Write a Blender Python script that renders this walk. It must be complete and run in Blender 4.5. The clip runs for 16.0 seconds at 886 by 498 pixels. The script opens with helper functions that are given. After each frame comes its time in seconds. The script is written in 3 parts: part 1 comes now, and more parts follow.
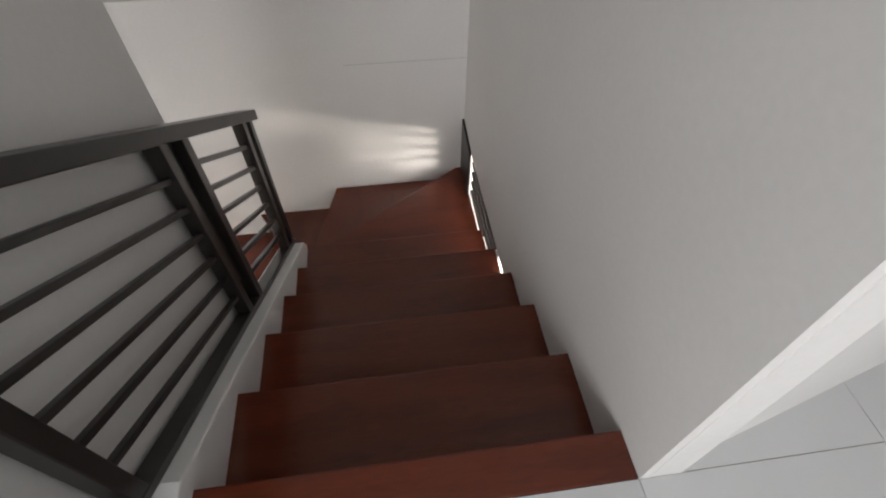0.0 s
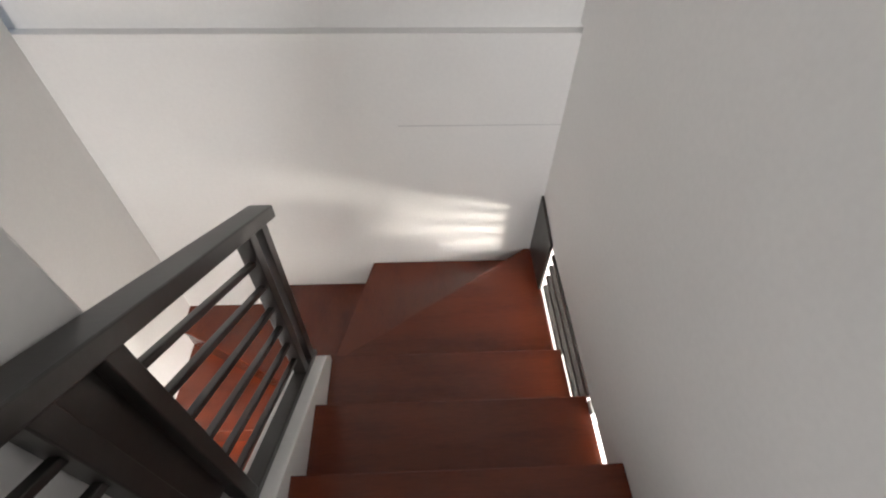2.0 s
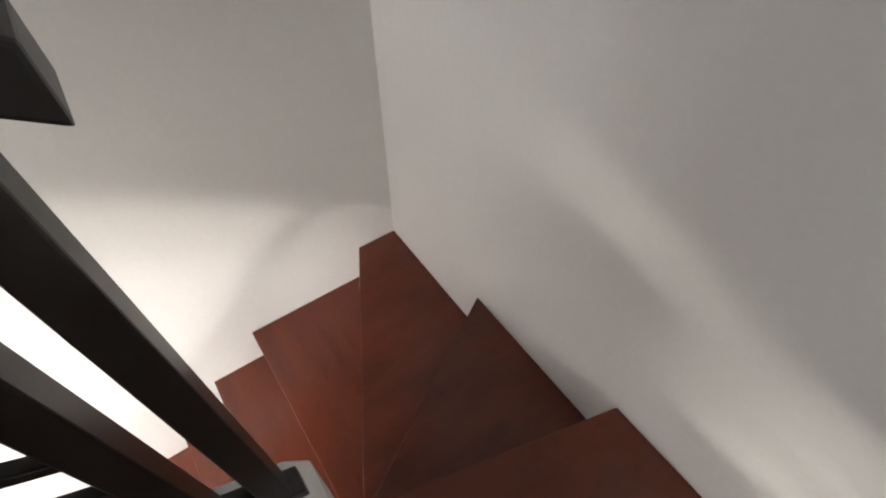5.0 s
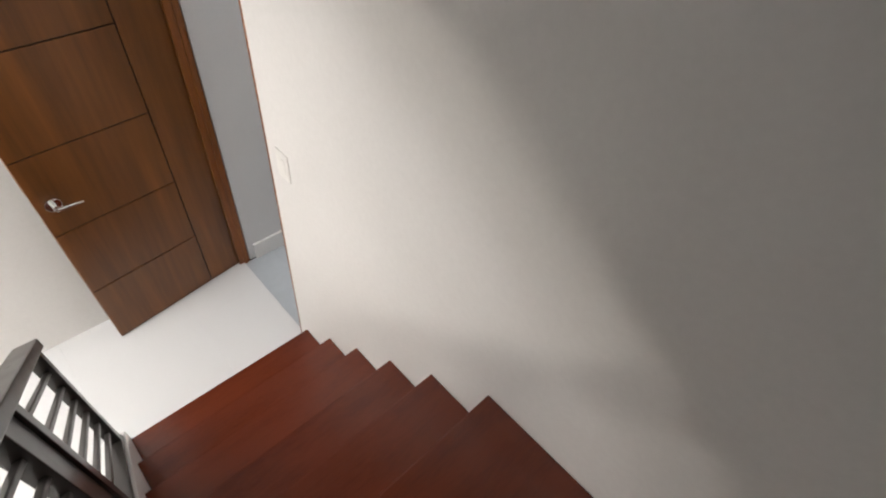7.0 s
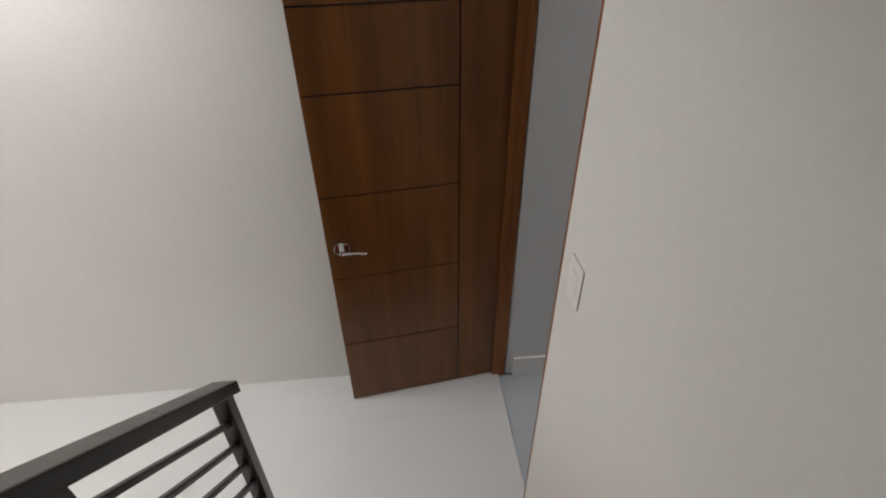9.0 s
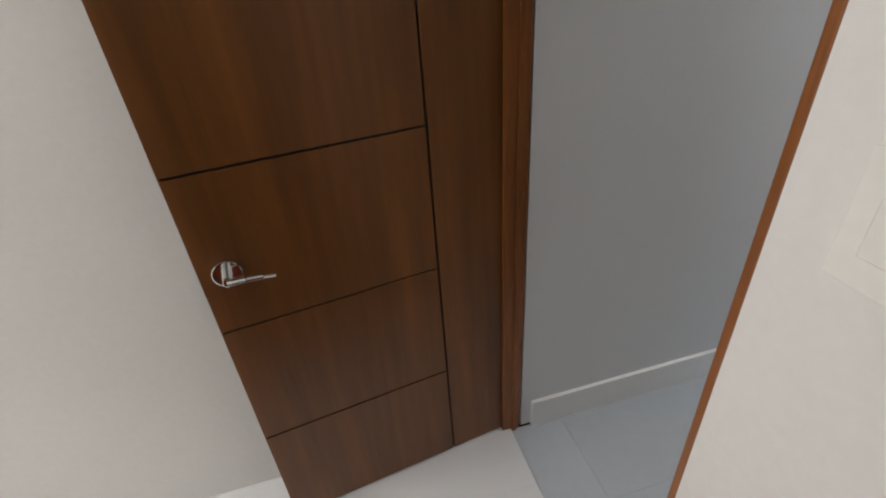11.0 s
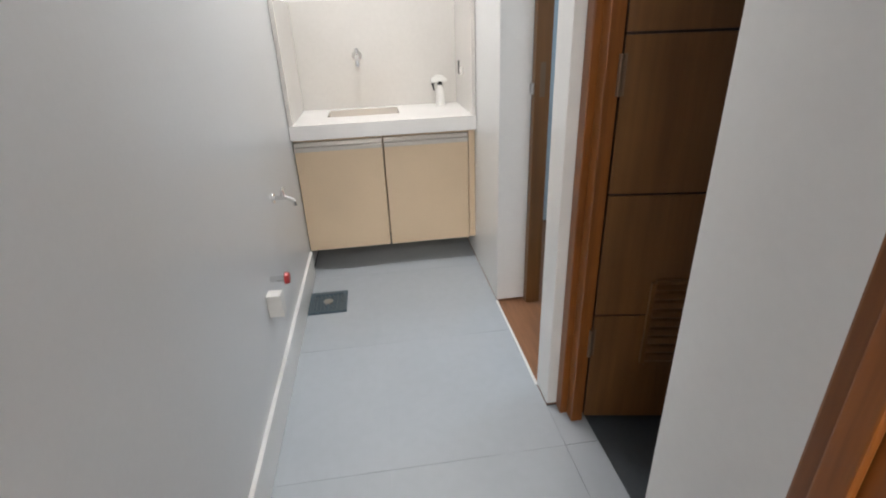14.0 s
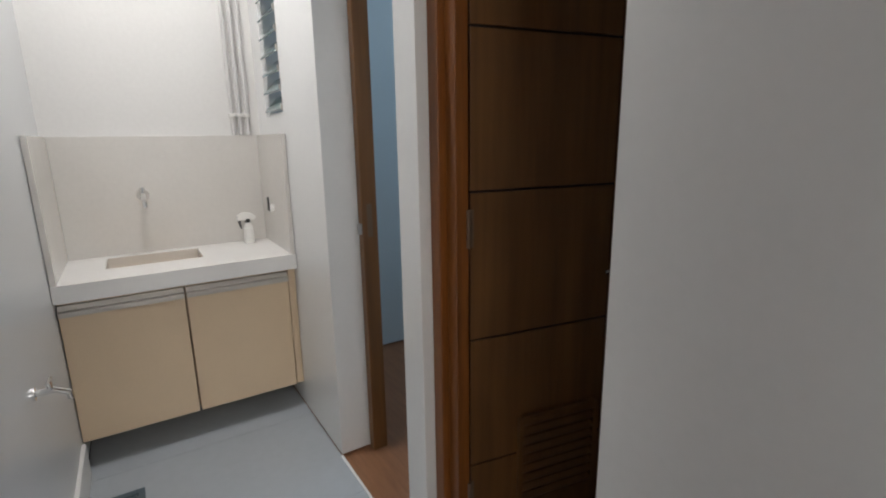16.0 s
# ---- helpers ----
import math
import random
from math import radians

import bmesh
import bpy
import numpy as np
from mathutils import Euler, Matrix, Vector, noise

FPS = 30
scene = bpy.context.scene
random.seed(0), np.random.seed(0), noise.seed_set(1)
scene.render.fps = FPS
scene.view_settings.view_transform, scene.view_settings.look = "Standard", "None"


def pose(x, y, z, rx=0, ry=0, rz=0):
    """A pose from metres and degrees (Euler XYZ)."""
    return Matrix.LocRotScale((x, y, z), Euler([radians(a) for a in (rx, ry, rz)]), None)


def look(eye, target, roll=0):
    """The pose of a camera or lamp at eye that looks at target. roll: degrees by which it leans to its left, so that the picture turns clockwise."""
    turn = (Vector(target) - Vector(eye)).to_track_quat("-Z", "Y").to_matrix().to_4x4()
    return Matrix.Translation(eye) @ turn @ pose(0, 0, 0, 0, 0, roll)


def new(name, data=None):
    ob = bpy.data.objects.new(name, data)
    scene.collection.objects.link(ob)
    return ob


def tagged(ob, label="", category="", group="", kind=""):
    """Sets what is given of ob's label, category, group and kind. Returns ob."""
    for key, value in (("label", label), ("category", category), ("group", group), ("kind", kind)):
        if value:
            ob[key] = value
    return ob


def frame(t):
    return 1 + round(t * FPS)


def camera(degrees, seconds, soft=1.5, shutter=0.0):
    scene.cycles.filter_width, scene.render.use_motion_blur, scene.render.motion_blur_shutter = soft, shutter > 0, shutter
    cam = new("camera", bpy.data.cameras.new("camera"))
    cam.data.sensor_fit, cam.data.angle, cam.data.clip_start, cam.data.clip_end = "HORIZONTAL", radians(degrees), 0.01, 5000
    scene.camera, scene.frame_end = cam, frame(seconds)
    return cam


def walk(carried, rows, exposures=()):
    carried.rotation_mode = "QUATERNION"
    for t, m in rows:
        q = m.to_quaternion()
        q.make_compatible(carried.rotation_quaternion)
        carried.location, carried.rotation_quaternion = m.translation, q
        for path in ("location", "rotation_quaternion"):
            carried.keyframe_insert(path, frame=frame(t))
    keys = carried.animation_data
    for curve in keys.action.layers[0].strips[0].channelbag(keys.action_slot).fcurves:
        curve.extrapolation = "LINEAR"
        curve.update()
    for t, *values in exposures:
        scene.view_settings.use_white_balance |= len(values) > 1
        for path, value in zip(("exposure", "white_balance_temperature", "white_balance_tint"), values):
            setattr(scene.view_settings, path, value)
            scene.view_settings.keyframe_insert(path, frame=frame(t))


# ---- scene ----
cam = camera(84.7, 16.0, soft=2.0)
PATH = [
    (0, (0.495, -0.348, 3.884), (0.675, 0.923, 2.35), 0.4),
    (0.5, (0.495, -0.223, 3.865), (0.604, 0.96, 2.256), -2.2),
    (1, (0.428, 0.012, 3.855), (0.594, 1.197, 2.252), 1.6),
    (1.5, (0.391, 0.248, 3.818), (0.561, 1.488, 2.259), 4.1),
    (2, (0.395, 0.44, 3.683), (0.474, 1.752, 2.175), 1.4),
    (2.5, (0.373, 0.68, 3.512), (0.391, 1.96, 1.976), 1.0),
    (3, (0.37, 0.907, 3.371), (0.299, 2.126, 1.786), -0.0),
    (3.5, (0.362, 1.11, 3.238), (0.154, 2.275, 1.626), 0.8),
    (4, (0.368, 1.284, 3.095), (-0.116, 2.401, 1.508), 1.8),
    (4.2, (0.342, 1.344, 3.037), (-0.223, 2.414, 1.444), 1.6),
    (6.3, (-0.112, 1.696, 2.551), (-1.455, 1.272, 1.131), 5.0),
    (6.5, (-0.226, 1.734, 2.511), (-1.492, 1.135, 1.083), 5.2),
    (7, (-0.333, 1.722, 2.408), (-1.388, 0.846, 0.952), 9.0),
    (7.5, (-0.425, 1.619, 2.249), (-1.207, 0.392, 0.877), 7.0),
    (8, (-0.508, 1.487, 2.211), (-0.994, 0.074, 0.882), 5.5),
    (8.5, (-0.546, 1.428, 2.146), (-0.844, -0.099, 0.89), 2.8),
    (9, (-0.581, 1.273, 2.024), (-0.721, -0.357, 0.874), -0.8),
    (9.2, (-0.587, 1.193, 1.994), (-0.674, -0.46, 0.871), -1.3),
    (11.3, (-0.55, 0.486, 1.423), (-1.118, -1.095, 0.338), -6.2),
    (11.5, (-0.519, 0.399, 1.384), (-1.288, -1.089, 0.292), -6.8),
    (12, (-0.534, 0.25, 1.281), (-1.66, -0.971, 0.168), -6.8),
    (12.5, (-0.64, 0.141, 1.104), (-2.049, -0.731, -0.016), -7.5),
    (13, (-0.619, 0.016, 1.058), (-2.226, -0.398, -0.059), -5.6),
    (13.5, (-0.737, -0.047, 1.095), (-2.431, -0.084, 0.033), -4.7),
    (14, (-0.813, -0.039, 1.12), (-2.612, 0.188, 0.276), -2.3),
    (14.5, (-0.969, -0.107, 1.195), (-2.826, 0.329, 0.593), -1.1),
    (15, (-1.017, -0.164, 1.267), (-2.891, 0.443, 0.918), -1.0),
    (15.5, (-1.048, -0.174, 1.252), (-2.863, 0.616, 0.968), -0.6),
    (16, (-0.983, -0.139, 1.206), (-2.628, 0.908, 0.762), -0.9),
]
EXPOSURES = [(0.0, 0.7), (1.0, 1.0), (2.0, 1.25), (3.5, 1.0), (4.2, 0.75), (6.3, 0.1), (6.6, -0.1), (7.5, -0.68), (8.0, -0.98), (9.0, -1.42), (11.4, -0.85), (12.5, -0.05), (13.0, -0.05), (13.5, -0.3), (14.0, -0.4), (15.0, -1.05), (16.0, -1.1)]
walk(cam, [(t, look(e, g, r)) for t, e, g, r in PATH], EXPOSURES)

# ---- plan (metres) ----
XR, XG, YF, YE = 0.97, -0.978, 2.118, -0.487      # stair walls right/left, far wall, end wall below
ZU, R1, R2 = 2.736, 0.18, 0.186                  # upper floor, risers
NOSE = [0.0, 0.298, 0.596, 0.884, 1.173, 1.464]  # upper flight nosings
LOWN = [1.44, 1.221, 1.012, 0.795, 0.578, 0.355]  # lower flight nosings
PIV = (-0.05, 1.452)
TOP = 5.3
YL, YW, XB = -0.42, 0.422, -3.50                  # laundry: left wall, right wall, back wall


# ---- light ----
def area(name, m, sx, sy, power, colour):
    d = bpy.data.lights.new(name, "AREA")
    d.shape, d.size, d.size_y, d.energy, d.color = "RECTANGLE", sx, sy, power, colour
    o = new(name, d)
    o.matrix_world = m
    return o


world = bpy.data.worlds.new("world")
scene.world = world
world.use_nodes = True
sky = world.node_tree.nodes.new("ShaderNodeTexSky")
sky.sky_type, sky.sun_disc, sky.sun_elevation, sky.sun_rotation = "NISHITA", False, radians(40), radians(150)
world.node_tree.links.new(sky.outputs[0], world.node_tree.nodes["Background"].inputs[0])
world.node_tree.nodes["Background"].inputs[1].default_value = 0.1

# Added daylight fill from behind the stair head; no window stands there.
area("daylight_fill_upper", look((-0.4, -3.3, 4.1), (0.8, 0.6, 3.1)), 1.8, 1.5, 62, (0.985, 0.985, 1.0))
# Placed from the stripes on the far wall; its window is assumed.
area("window_light_living", look((2.35, YE + 0.02, 1.84), (0.6, 2.1, 2.05)), 0.5, 0.2, 46, (1.0, 0.93, 0.84))
# Added soft fill over the living room; no lamp is known there.
area("fill_light_living", look((1.9, 0.25, 2.41), (1.1, 0.35, 0)), 1.5, 1.5, 96, (1.0, 0.955, 0.91))
# Unseen area light, added for the hall light that reaches the left wall.
area("fill_light_hall", look((0.6, -0.30, 2.42), (-0.2, 0.3, 0.0)), 0.9, 0.3, 46, (1.0, 0.965, 0.94))
area("lamp_light_laundry", look((-2.75, 0.0, 2.535), (-2.75, 0.0, 0)), 0.3, 0.3, 27, (1.0, 0.975, 0.96))
# Added bluish fill that brightens the room behind the bedroom doorway.
area("fill_light_bedroom", look((-2.7, 1.7, 2.5), (-2.7, 1.7, 0)), 0.4, 0.4, 14, (0.72, 0.86, 1.0))


# ---- materials ----
def mat(name, base, rough=0.5, metal=0.0, var=0.06, scale=3.0, fine=60.0, bump=0.02, stretch=None, dark=None, spec=0.5, rnd=0.0, coat=0.0):
    m = bpy.data.materials.new(name)
    m.use_nodes = True
    nt = m.node_tree
    n, l = nt.nodes, nt.links
    b = n["Principled BSDF"]
    b.inputs["Metallic"].default_value = metal
    b.inputs["Specular IOR Level"].default_value = spec
    b.inputs["Coat Weight"].default_value = coat
    b.inputs["Coat Roughness"].default_value = 0.12
    tc = n.new("ShaderNodeTexCoord")
    mp = n.new("ShaderNodeMapping")
    l.new(tc.outputs["Object"], mp.inputs[0])
    if stretch:
        mp.inputs["Scale"].default_value = stretch
    big, small = n.new("ShaderNodeTexNoise"), n.new("ShaderNodeTexNoise")
    big.inputs["Scale"].default_value, big.inputs["Detail"].default_value = scale, 4
    small.inputs["Scale"].default_value, small.inputs["Detail"].default_value = fine, 3
    l.new(mp.outputs[0], big.inputs[0])
    l.new(mp.outputs[0], small.inputs[0])
    mix = n.new("ShaderNodeMath")
    mix.operation = "MULTIPLY_ADD"
    l.new(small.outputs[0], mix.inputs[0])
    mix.inputs[1].default_value = 0.45
    l.new(big.outputs[0], mix.inputs[2])
    fac = mix.outputs[0]
    if rnd:
        oi = n.new("ShaderNodeObjectInfo")
        ad = n.new("ShaderNodeMath")
        ad.operation = "MULTIPLY_ADD"
        l.new(oi.outputs["Random"], ad.inputs[0])
        ad.inputs[1].default_value = rnd
        l.new(fac, ad.inputs[2])
        fac = ad.outputs[0]
    ramp = n.new("ShaderNodeValToRGB")
    lo = dark or tuple(c * (1 - var) for c in base)
    hi = base if dark else tuple(min(1, c * (1 + var)) for c in base)
    ramp.color_ramp.elements[0].position, ramp.color_ramp.elements[0].color = 0.42, (*lo, 1)
    ramp.color_ramp.elements[1].position, ramp.color_ramp.elements[1].color = 1.02 + rnd, (*hi, 1)
    l.new(fac, ramp.inputs[0])
    l.new(ramp.outputs[0], b.inputs["Base Color"])
    rr = n.new("ShaderNodeMapRange")
    rr.inputs[3].default_value, rr.inputs[4].default_value = max(0.02, rough - 0.06), min(1, rough + 0.08)
    l.new(big.outputs[0], rr.inputs[0])
    l.new(rr.outputs[0], b.inputs["Roughness"])
    if bump:
        bp = n.new("ShaderNodeBump")
        bp.inputs["Strength"].default_value, bp.inputs["Distance"].default_value = bump * 5, 0.004
        l.new(fac, bp.inputs["Height"])
        l.new(bp.outputs[0], b.inputs["Normal"])
    return m


PAINT = mat("white wall paint", (0.757, 0.745, 0.727), 0.6, var=0.05, scale=1.1, fine=60, bump=0.004)
COOL = mat("cool grey wall paint", (0.67, 0.68, 0.69), 0.30, var=0.03, scale=1.3, fine=90, bump=0.0015)
BLUE = mat("pale blue wall paint", (0.55, 0.66, 0.72), 0.6, var=0.03)
TRIM = mat("white gloss trim paint", (0.8, 0.8, 0.79), 0.3, var=0.03)
TREAD = mat("red mahogany tread varnish", (0.135, 0.027, 0.011), 0.19, dark=(0.075, 0.015, 0.007), scale=2, fine=18, stretch=(1.2, 7, 1), bump=0, rnd=0.25)
TREADY = mat("red mahogany winder varnish", (0.135, 0.027, 0.011), 0.19, dark=(0.075, 0.015, 0.007), scale=2, fine=18, stretch=(5, 1.5, 1), bump=0, rnd=0.25)
METAL = mat("dark bronze painted steel", (0.026, 0.023, 0.021), 0.30, var=0.3, scale=9, bump=0.02)
DOORW = mat("brown wood veneer", (0.215, 0.078, 0.016), 0.34, dark=(0.085, 0.030, 0.007), scale=1.6, fine=7, stretch=(7, 7, 0.45), bump=0.006)
DOORD = mat("dark brown wood veneer", (0.25, 0.115, 0.036), 0.34, dark=(0.11, 0.046, 0.014), scale=1.6, fine=7, stretch=(7, 7, 0.45), bump=0.006)
FRAME = mat("orange brown varnished wood", (0.31, 0.105, 0.021), 0.32, dark=(0.14, 0.043, 0.008), scale=2.5, fine=18, stretch=(12, 12, 0.6), bump=0.006)
GROOVE = mat("dark groove stain", (0.02, 0.008, 0.005), 0.6)
TILEW = mat("white glazed floor tile", (0.63, 0.635, 0.64), 0.5, var=0.015, scale=0.8, bump=0, rnd=0.1)
TILEG = mat("blue grey matt floor tile", (0.40, 0.435, 0.47), 0.42, var=0.06, scale=2, fine=30, bump=0, rnd=0.25)
GROUTW = mat("white grout", (0.60, 0.61, 0.62), 0.4)
GROUT = mat("grey grout", (0.42, 0.455, 0.49), 0.5)
DARKT = mat("dark slate floor tile", (0.07, 0.08, 0.09), 0.4, var=0.15)
WOODF = mat("orange wood floor", (0.32, 0.15, 0.075), 0.4, dark=(0.2, 0.09, 0.04), stretch=(2, 14, 1), bump=0.005)
CREAM = mat("cream laminate", (0.72, 0.56, 0.385), 0.4, var=0.03, scale=5, fine=120, bump=0.004)
QUARTZ = mat("white polished quartz", (0.80, 0.79, 0.77), 0.12, var=0.03, scale=6, fine=200, bump=0)
SPLASH = mat("cream polished stone slab", (0.66, 0.635, 0.60), 0.07, var=0.05, scale=2.5, fine=50, bump=0)
STEEL = mat("brushed steel", (0.55, 0.55, 0.55), 0.3, 1.0, bump=0.004)
CHROME = mat("chrome", (0.8, 0.8, 0.8), 0.08, 1.0, bump=0)
ALU = mat("satin aluminium", (0.60, 0.57, 0.53), 0.3, 0.7, bump=0.003)
BRONZE = mat("tarnished bronze hinge metal", (0.22, 0.15, 0.10), 0.4, 0.6, bump=0.004)
DRAIN = mat("dark blue grey drain grate", (0.10, 0.14, 0.17), 0.4, 0.3, bump=0.01)
RED = mat("red plastic", (0.45, 0.03, 0.03), 0.4)
PLASTIC = mat("white plastic", (0.78, 0.77, 0.74), 0.35, bump=0)
BLACK = mat("black plastic", (0.015, 0.015, 0.015), 0.35, bump=0)
PIPE = mat("painted grey pipe", (0.62, 0.61, 0.60), 0.45)
CLEAR = mat("greenish louvre glass", (0.20, 0.27, 0.27), 0.06, bump=0)
GLOW = bpy.data.materials.new("lit lamp diffuser")
GLOW.use_nodes = True
GLOW.node_tree.nodes["Principled BSDF"].inputs["Emission Color"].default_value = (1, 0.97, 0.93, 1)
GLOW.node_tree.nodes["Principled BSDF"].inputs["Emission Strength"].default_value = 4


# ---- mesh helpers ----
def box(bm, x0, x1, y0, y1, z0, z1):
    v = [bm.verts.new((x, y, z)) for z in (z0, z1) for x, y in ((x0, y0), (x1, y0), (x1, y1), (x0, y1))]
    for f in ((0, 3, 2, 1), (4, 5, 6, 7), (0, 1, 5, 4), (1, 2, 6, 5), (2, 3, 7, 6), (3, 0, 4, 7)):
        bm.faces.new([v[i] for i in f])
    return v


def prism(bm, pts, a0, a1, axis="z"):
    """A polygon pulled along an axis; for x the points are (y, z), for y (x, z), for z (x, y)."""
    def at(p, a):
        return {"z": (p[0], p[1], a), "x": (a, p[0], p[1]), "y": (p[0], a, p[1])}[axis]
    lo = [bm.verts.new(at(p, a0)) for p in pts]
    hi = [bm.verts.new(at(p, a1)) for p in pts]
    bm.faces.new(lo)
    bm.faces.new(hi)
    for i in range(len(pts)):
        j = (i + 1) % len(pts)
        bm.faces.new((lo[i], lo[j], hi[j], hi[i]))


def tube(bm, a, b, r, seg=10, r2=None):
    a, b = Vector(a), Vector(b)
    m = (b - a).to_track_quat("Z", "Y").to_matrix().to_4x4()
    m.translation = (a + b) / 2
    bmesh.ops.create_cone(bm, cap_ends=True, segments=seg, radius1=r, radius2=r if r2 is None else r2, depth=(b - a).length, matrix=m)


def slab(bm, y0, z0, y1, z1, x0, x1, h):
    """A bar that slopes from (y0, z0) to (y1, z1) with plumb ends."""
    prism(bm, [(y0, z0), (y1, z1), (y1, z1 + h), (y0, z0 + h)], x0, x1, "x")


def part(name, bm, material, parent=None, label="", bevel=0.0, m=None):
    bmesh.ops.recalc_face_normals(bm, faces=bm.faces)
    if bevel:
        edges = [e for e in bm.edges if len(e.link_faces) == 2 and e.calc_face_angle(0) > 0.6]
        bmesh.ops.bevel(bm, geom=edges, offset=bevel, segments=2, affect="EDGES", profile=0.6)
    me = bpy.data.meshes.new(name)
    bm.to_mesh(me)
    bm.free()
    me.materials.append(material)
    o = new(name, me)
    if parent:
        o.parent = parent
    if m:
        o.matrix_basis = m
    if label:
        o["label"] = label
    return o


def thing(name, label, category, at=(0, 0, 0), kind="", group="", m=None):
    o = new(name)
    o.empty_display_size = 0.1
    o.matrix_basis = m or pose(*at)
    return tagged(o, label, category, group, kind)


def bx(name, dims, material, parent=None, label="", bevel=0.0, m=None):
    bm = bmesh.new()
    box(bm, *dims)
    return part(name, bm, material, parent, label, bevel, m)


def structure(o, label, category):
    return tagged(o, label, category, kind="structure")


def boxes(name, list_of_dims, material, label, category, bevel=0.0):
    bm = bmesh.new()
    for d in list_of_dims:
        box(bm, *d)
    return structure(part(name, bm, material, bevel=bevel), label, category)


# ---- walls ----
far = boxes("wall_far", [(-1.08, 4.5, YF, YF + 0.15, 0, 2.90), (-1.08, XR + 0.1, YF + 0.045, YF + 0.15, 2.90, TOP)], PAINT,
            "white painted far wall of the stairwell with a ledge", "wall")
boxes("wall_right", [(XR, XR + 0.1, -0.11, YF, 2.06, 2.92), (XR, XR + 0.1, -0.11, YF + 0.044, 2.92, TOP)], PAINT, "white painted stair wall ending above the lower steps", "wall")
bm = bmesh.new()
prism(bm, [(XR + 0.02, -0.112), (4.5, 0.80), (4.5, 0.90), (XR + 0.02, 0.0)], ZU - 0.2, TOP)
structure(part("wall_upper_room", bm, PAINT, bevel=0.004), "white painted wall of the upper room", "wall")
boxes("wall_left", [(XG - 0.07, XG, 0.288, YF, 0, TOP), (XG - 0.07, XG, YL, 0.288, 2.03, TOP), (XG - 0.07, XG, YE, YL - 0.02, 0, TOP),
                    (XG - 0.1, XG, -3.5, YE, ZU - 0.2, TOP)],
      PAINT, "white painted wall beside the lower flight with a doorway", "wall")
bm = bmesh.new()
prism(bm, [(-0.6, 2.86), (0.0, 2.5), (0.86, 1.98), (0.86, TOP), (-0.6, TOP)], -0.21, -0.102, "x")
structure(part("wall_between_flights", bm, PAINT, bevel=0.006), "pale grey wall behind the upper stair railing", "wall")
boxes("wall_end", [(XG - 0.1, 2.1, YE - 0.1, YE, 0, 2.55), (2.6, 4.5, YE - 0.1, YE, 0, 2.55), (2.1, 2.6, YE - 0.1, YE, 0, 1.55),
                   (2.1, 2.6, YE - 0.1, YE, 2.1, 2.55)], PAINT, "white painted end wall of the lower hall", "wall")
# Unseen walls and ceilings, added to close the living and upper rooms.
boxes("wall_living", [(4.4, 4.5, YE, YF, 0, 2.55)], PAINT, "unseen white painted wall closing the living room", "wall")
boxes("wall_upper_back", [(-1.08, 4.5, -3.6, -3.5, ZU, TOP), (4.4, 4.5, -3.5, 0.8, ZU, TOP)], PAINT, "unseen white painted walls closing the upper room", "wall")
boxes("ceiling", [(-1.08, 4.5, -3.6, YF + 0.15, TOP, TOP + 0.1)], PAINT, "unseen white painted ceiling closing the stairwell", "ceiling")
boxes("ceiling_lower", [(XR + 0.1, 4.5, YE, YF, 2.46, 2.53), (-1.08, XR + 0.1, YE - 0.1, -0.12, 2.56, 2.68)], PAINT, "unseen white painted ceiling closing the lower hall", "ceiling")
# Thin grey strip on the far wall, ending at the right stair wall.
bm = bmesh.new()
box(bm, 0.30, XR - 0.002, YF - 0.0015, YF + 0.01, 2.518, 2.523)
part("wall_line", bm, PIPE, far, "fine grey line on the far wall")

# laundry and rooms behind it
boxes("wall_laundry_left", [(XB - 0.1, XG - 0.07, YL - 0.1, YL, 0, 2.6)], COOL, "cool grey painted laundry wall", "wall")
boxes("wall_laundry_back", [(XB - 0.1, XB, YL, 2.6, 0, 2.6)], PAINT, "white painted laundry back wall", "wall")
boxes("wall_laundry_right", [(-1.42, XG - 0.07, YW, YW + 0.1, 0, 2.6), (-2.065, -1.965, YW, YW + 0.1, 0, 2.6), (XB, -2.625, YW, YW + 0.12, 0, 1.31),
                             (-3.06, -2.625, YW, YW + 0.12, 1.31, 2.6), (XB, -3.34, YW, YW + 0.12, 1.31, 2.6), (-3.34, -3.06, YW, YW + 0.12, 1.87, 2.6),
                             (-1.965, -1.42, YW, YW + 0.1, 2.08, 2.6), (-2.625, -2.065, YW, YW + 0.1, 2.08, 2.6)],
      TRIM, "white painted laundry partition with two doorways and a high window", "wall")
boxes("wall_bathroom", [(-2.06, -1.97, YW + 0.1, 1.7, 0, 2.6), (-1.97, XG - 0.1, 1.6, 1.7, 0, 2.6)], COOL, "grey bathroom wall", "wall")
boxes("wall_bedroom", [(XB, -2.06, 2.5, 2.6, 0, 2.6), (-2.06, -1.97, 1.7, 2.6, 0, 2.6)], BLUE, "pale blue bedroom wall", "wall")
boxes("bedroom_wall_facing", [(XB + 0.002, XB + 0.02, YW + 0.13, 2.5, 0.0, 2.6)], BLUE, "pale blue painted bedroom wall", "wall")
boxes("ceiling_laundry", [(XB - 0.1, XG - 0.1, YL - 0.1, 2.6, 2.6, 2.7)], PAINT, "white painted laundry ceiling", "ceiling")

# ---- floors ----
floor_l = boxes("floor_lower", [(XG - 0.031, 4.5, YE, YF, -0.12, -0.006)], GROUTW, "white tiled lower hall floor", "floor")
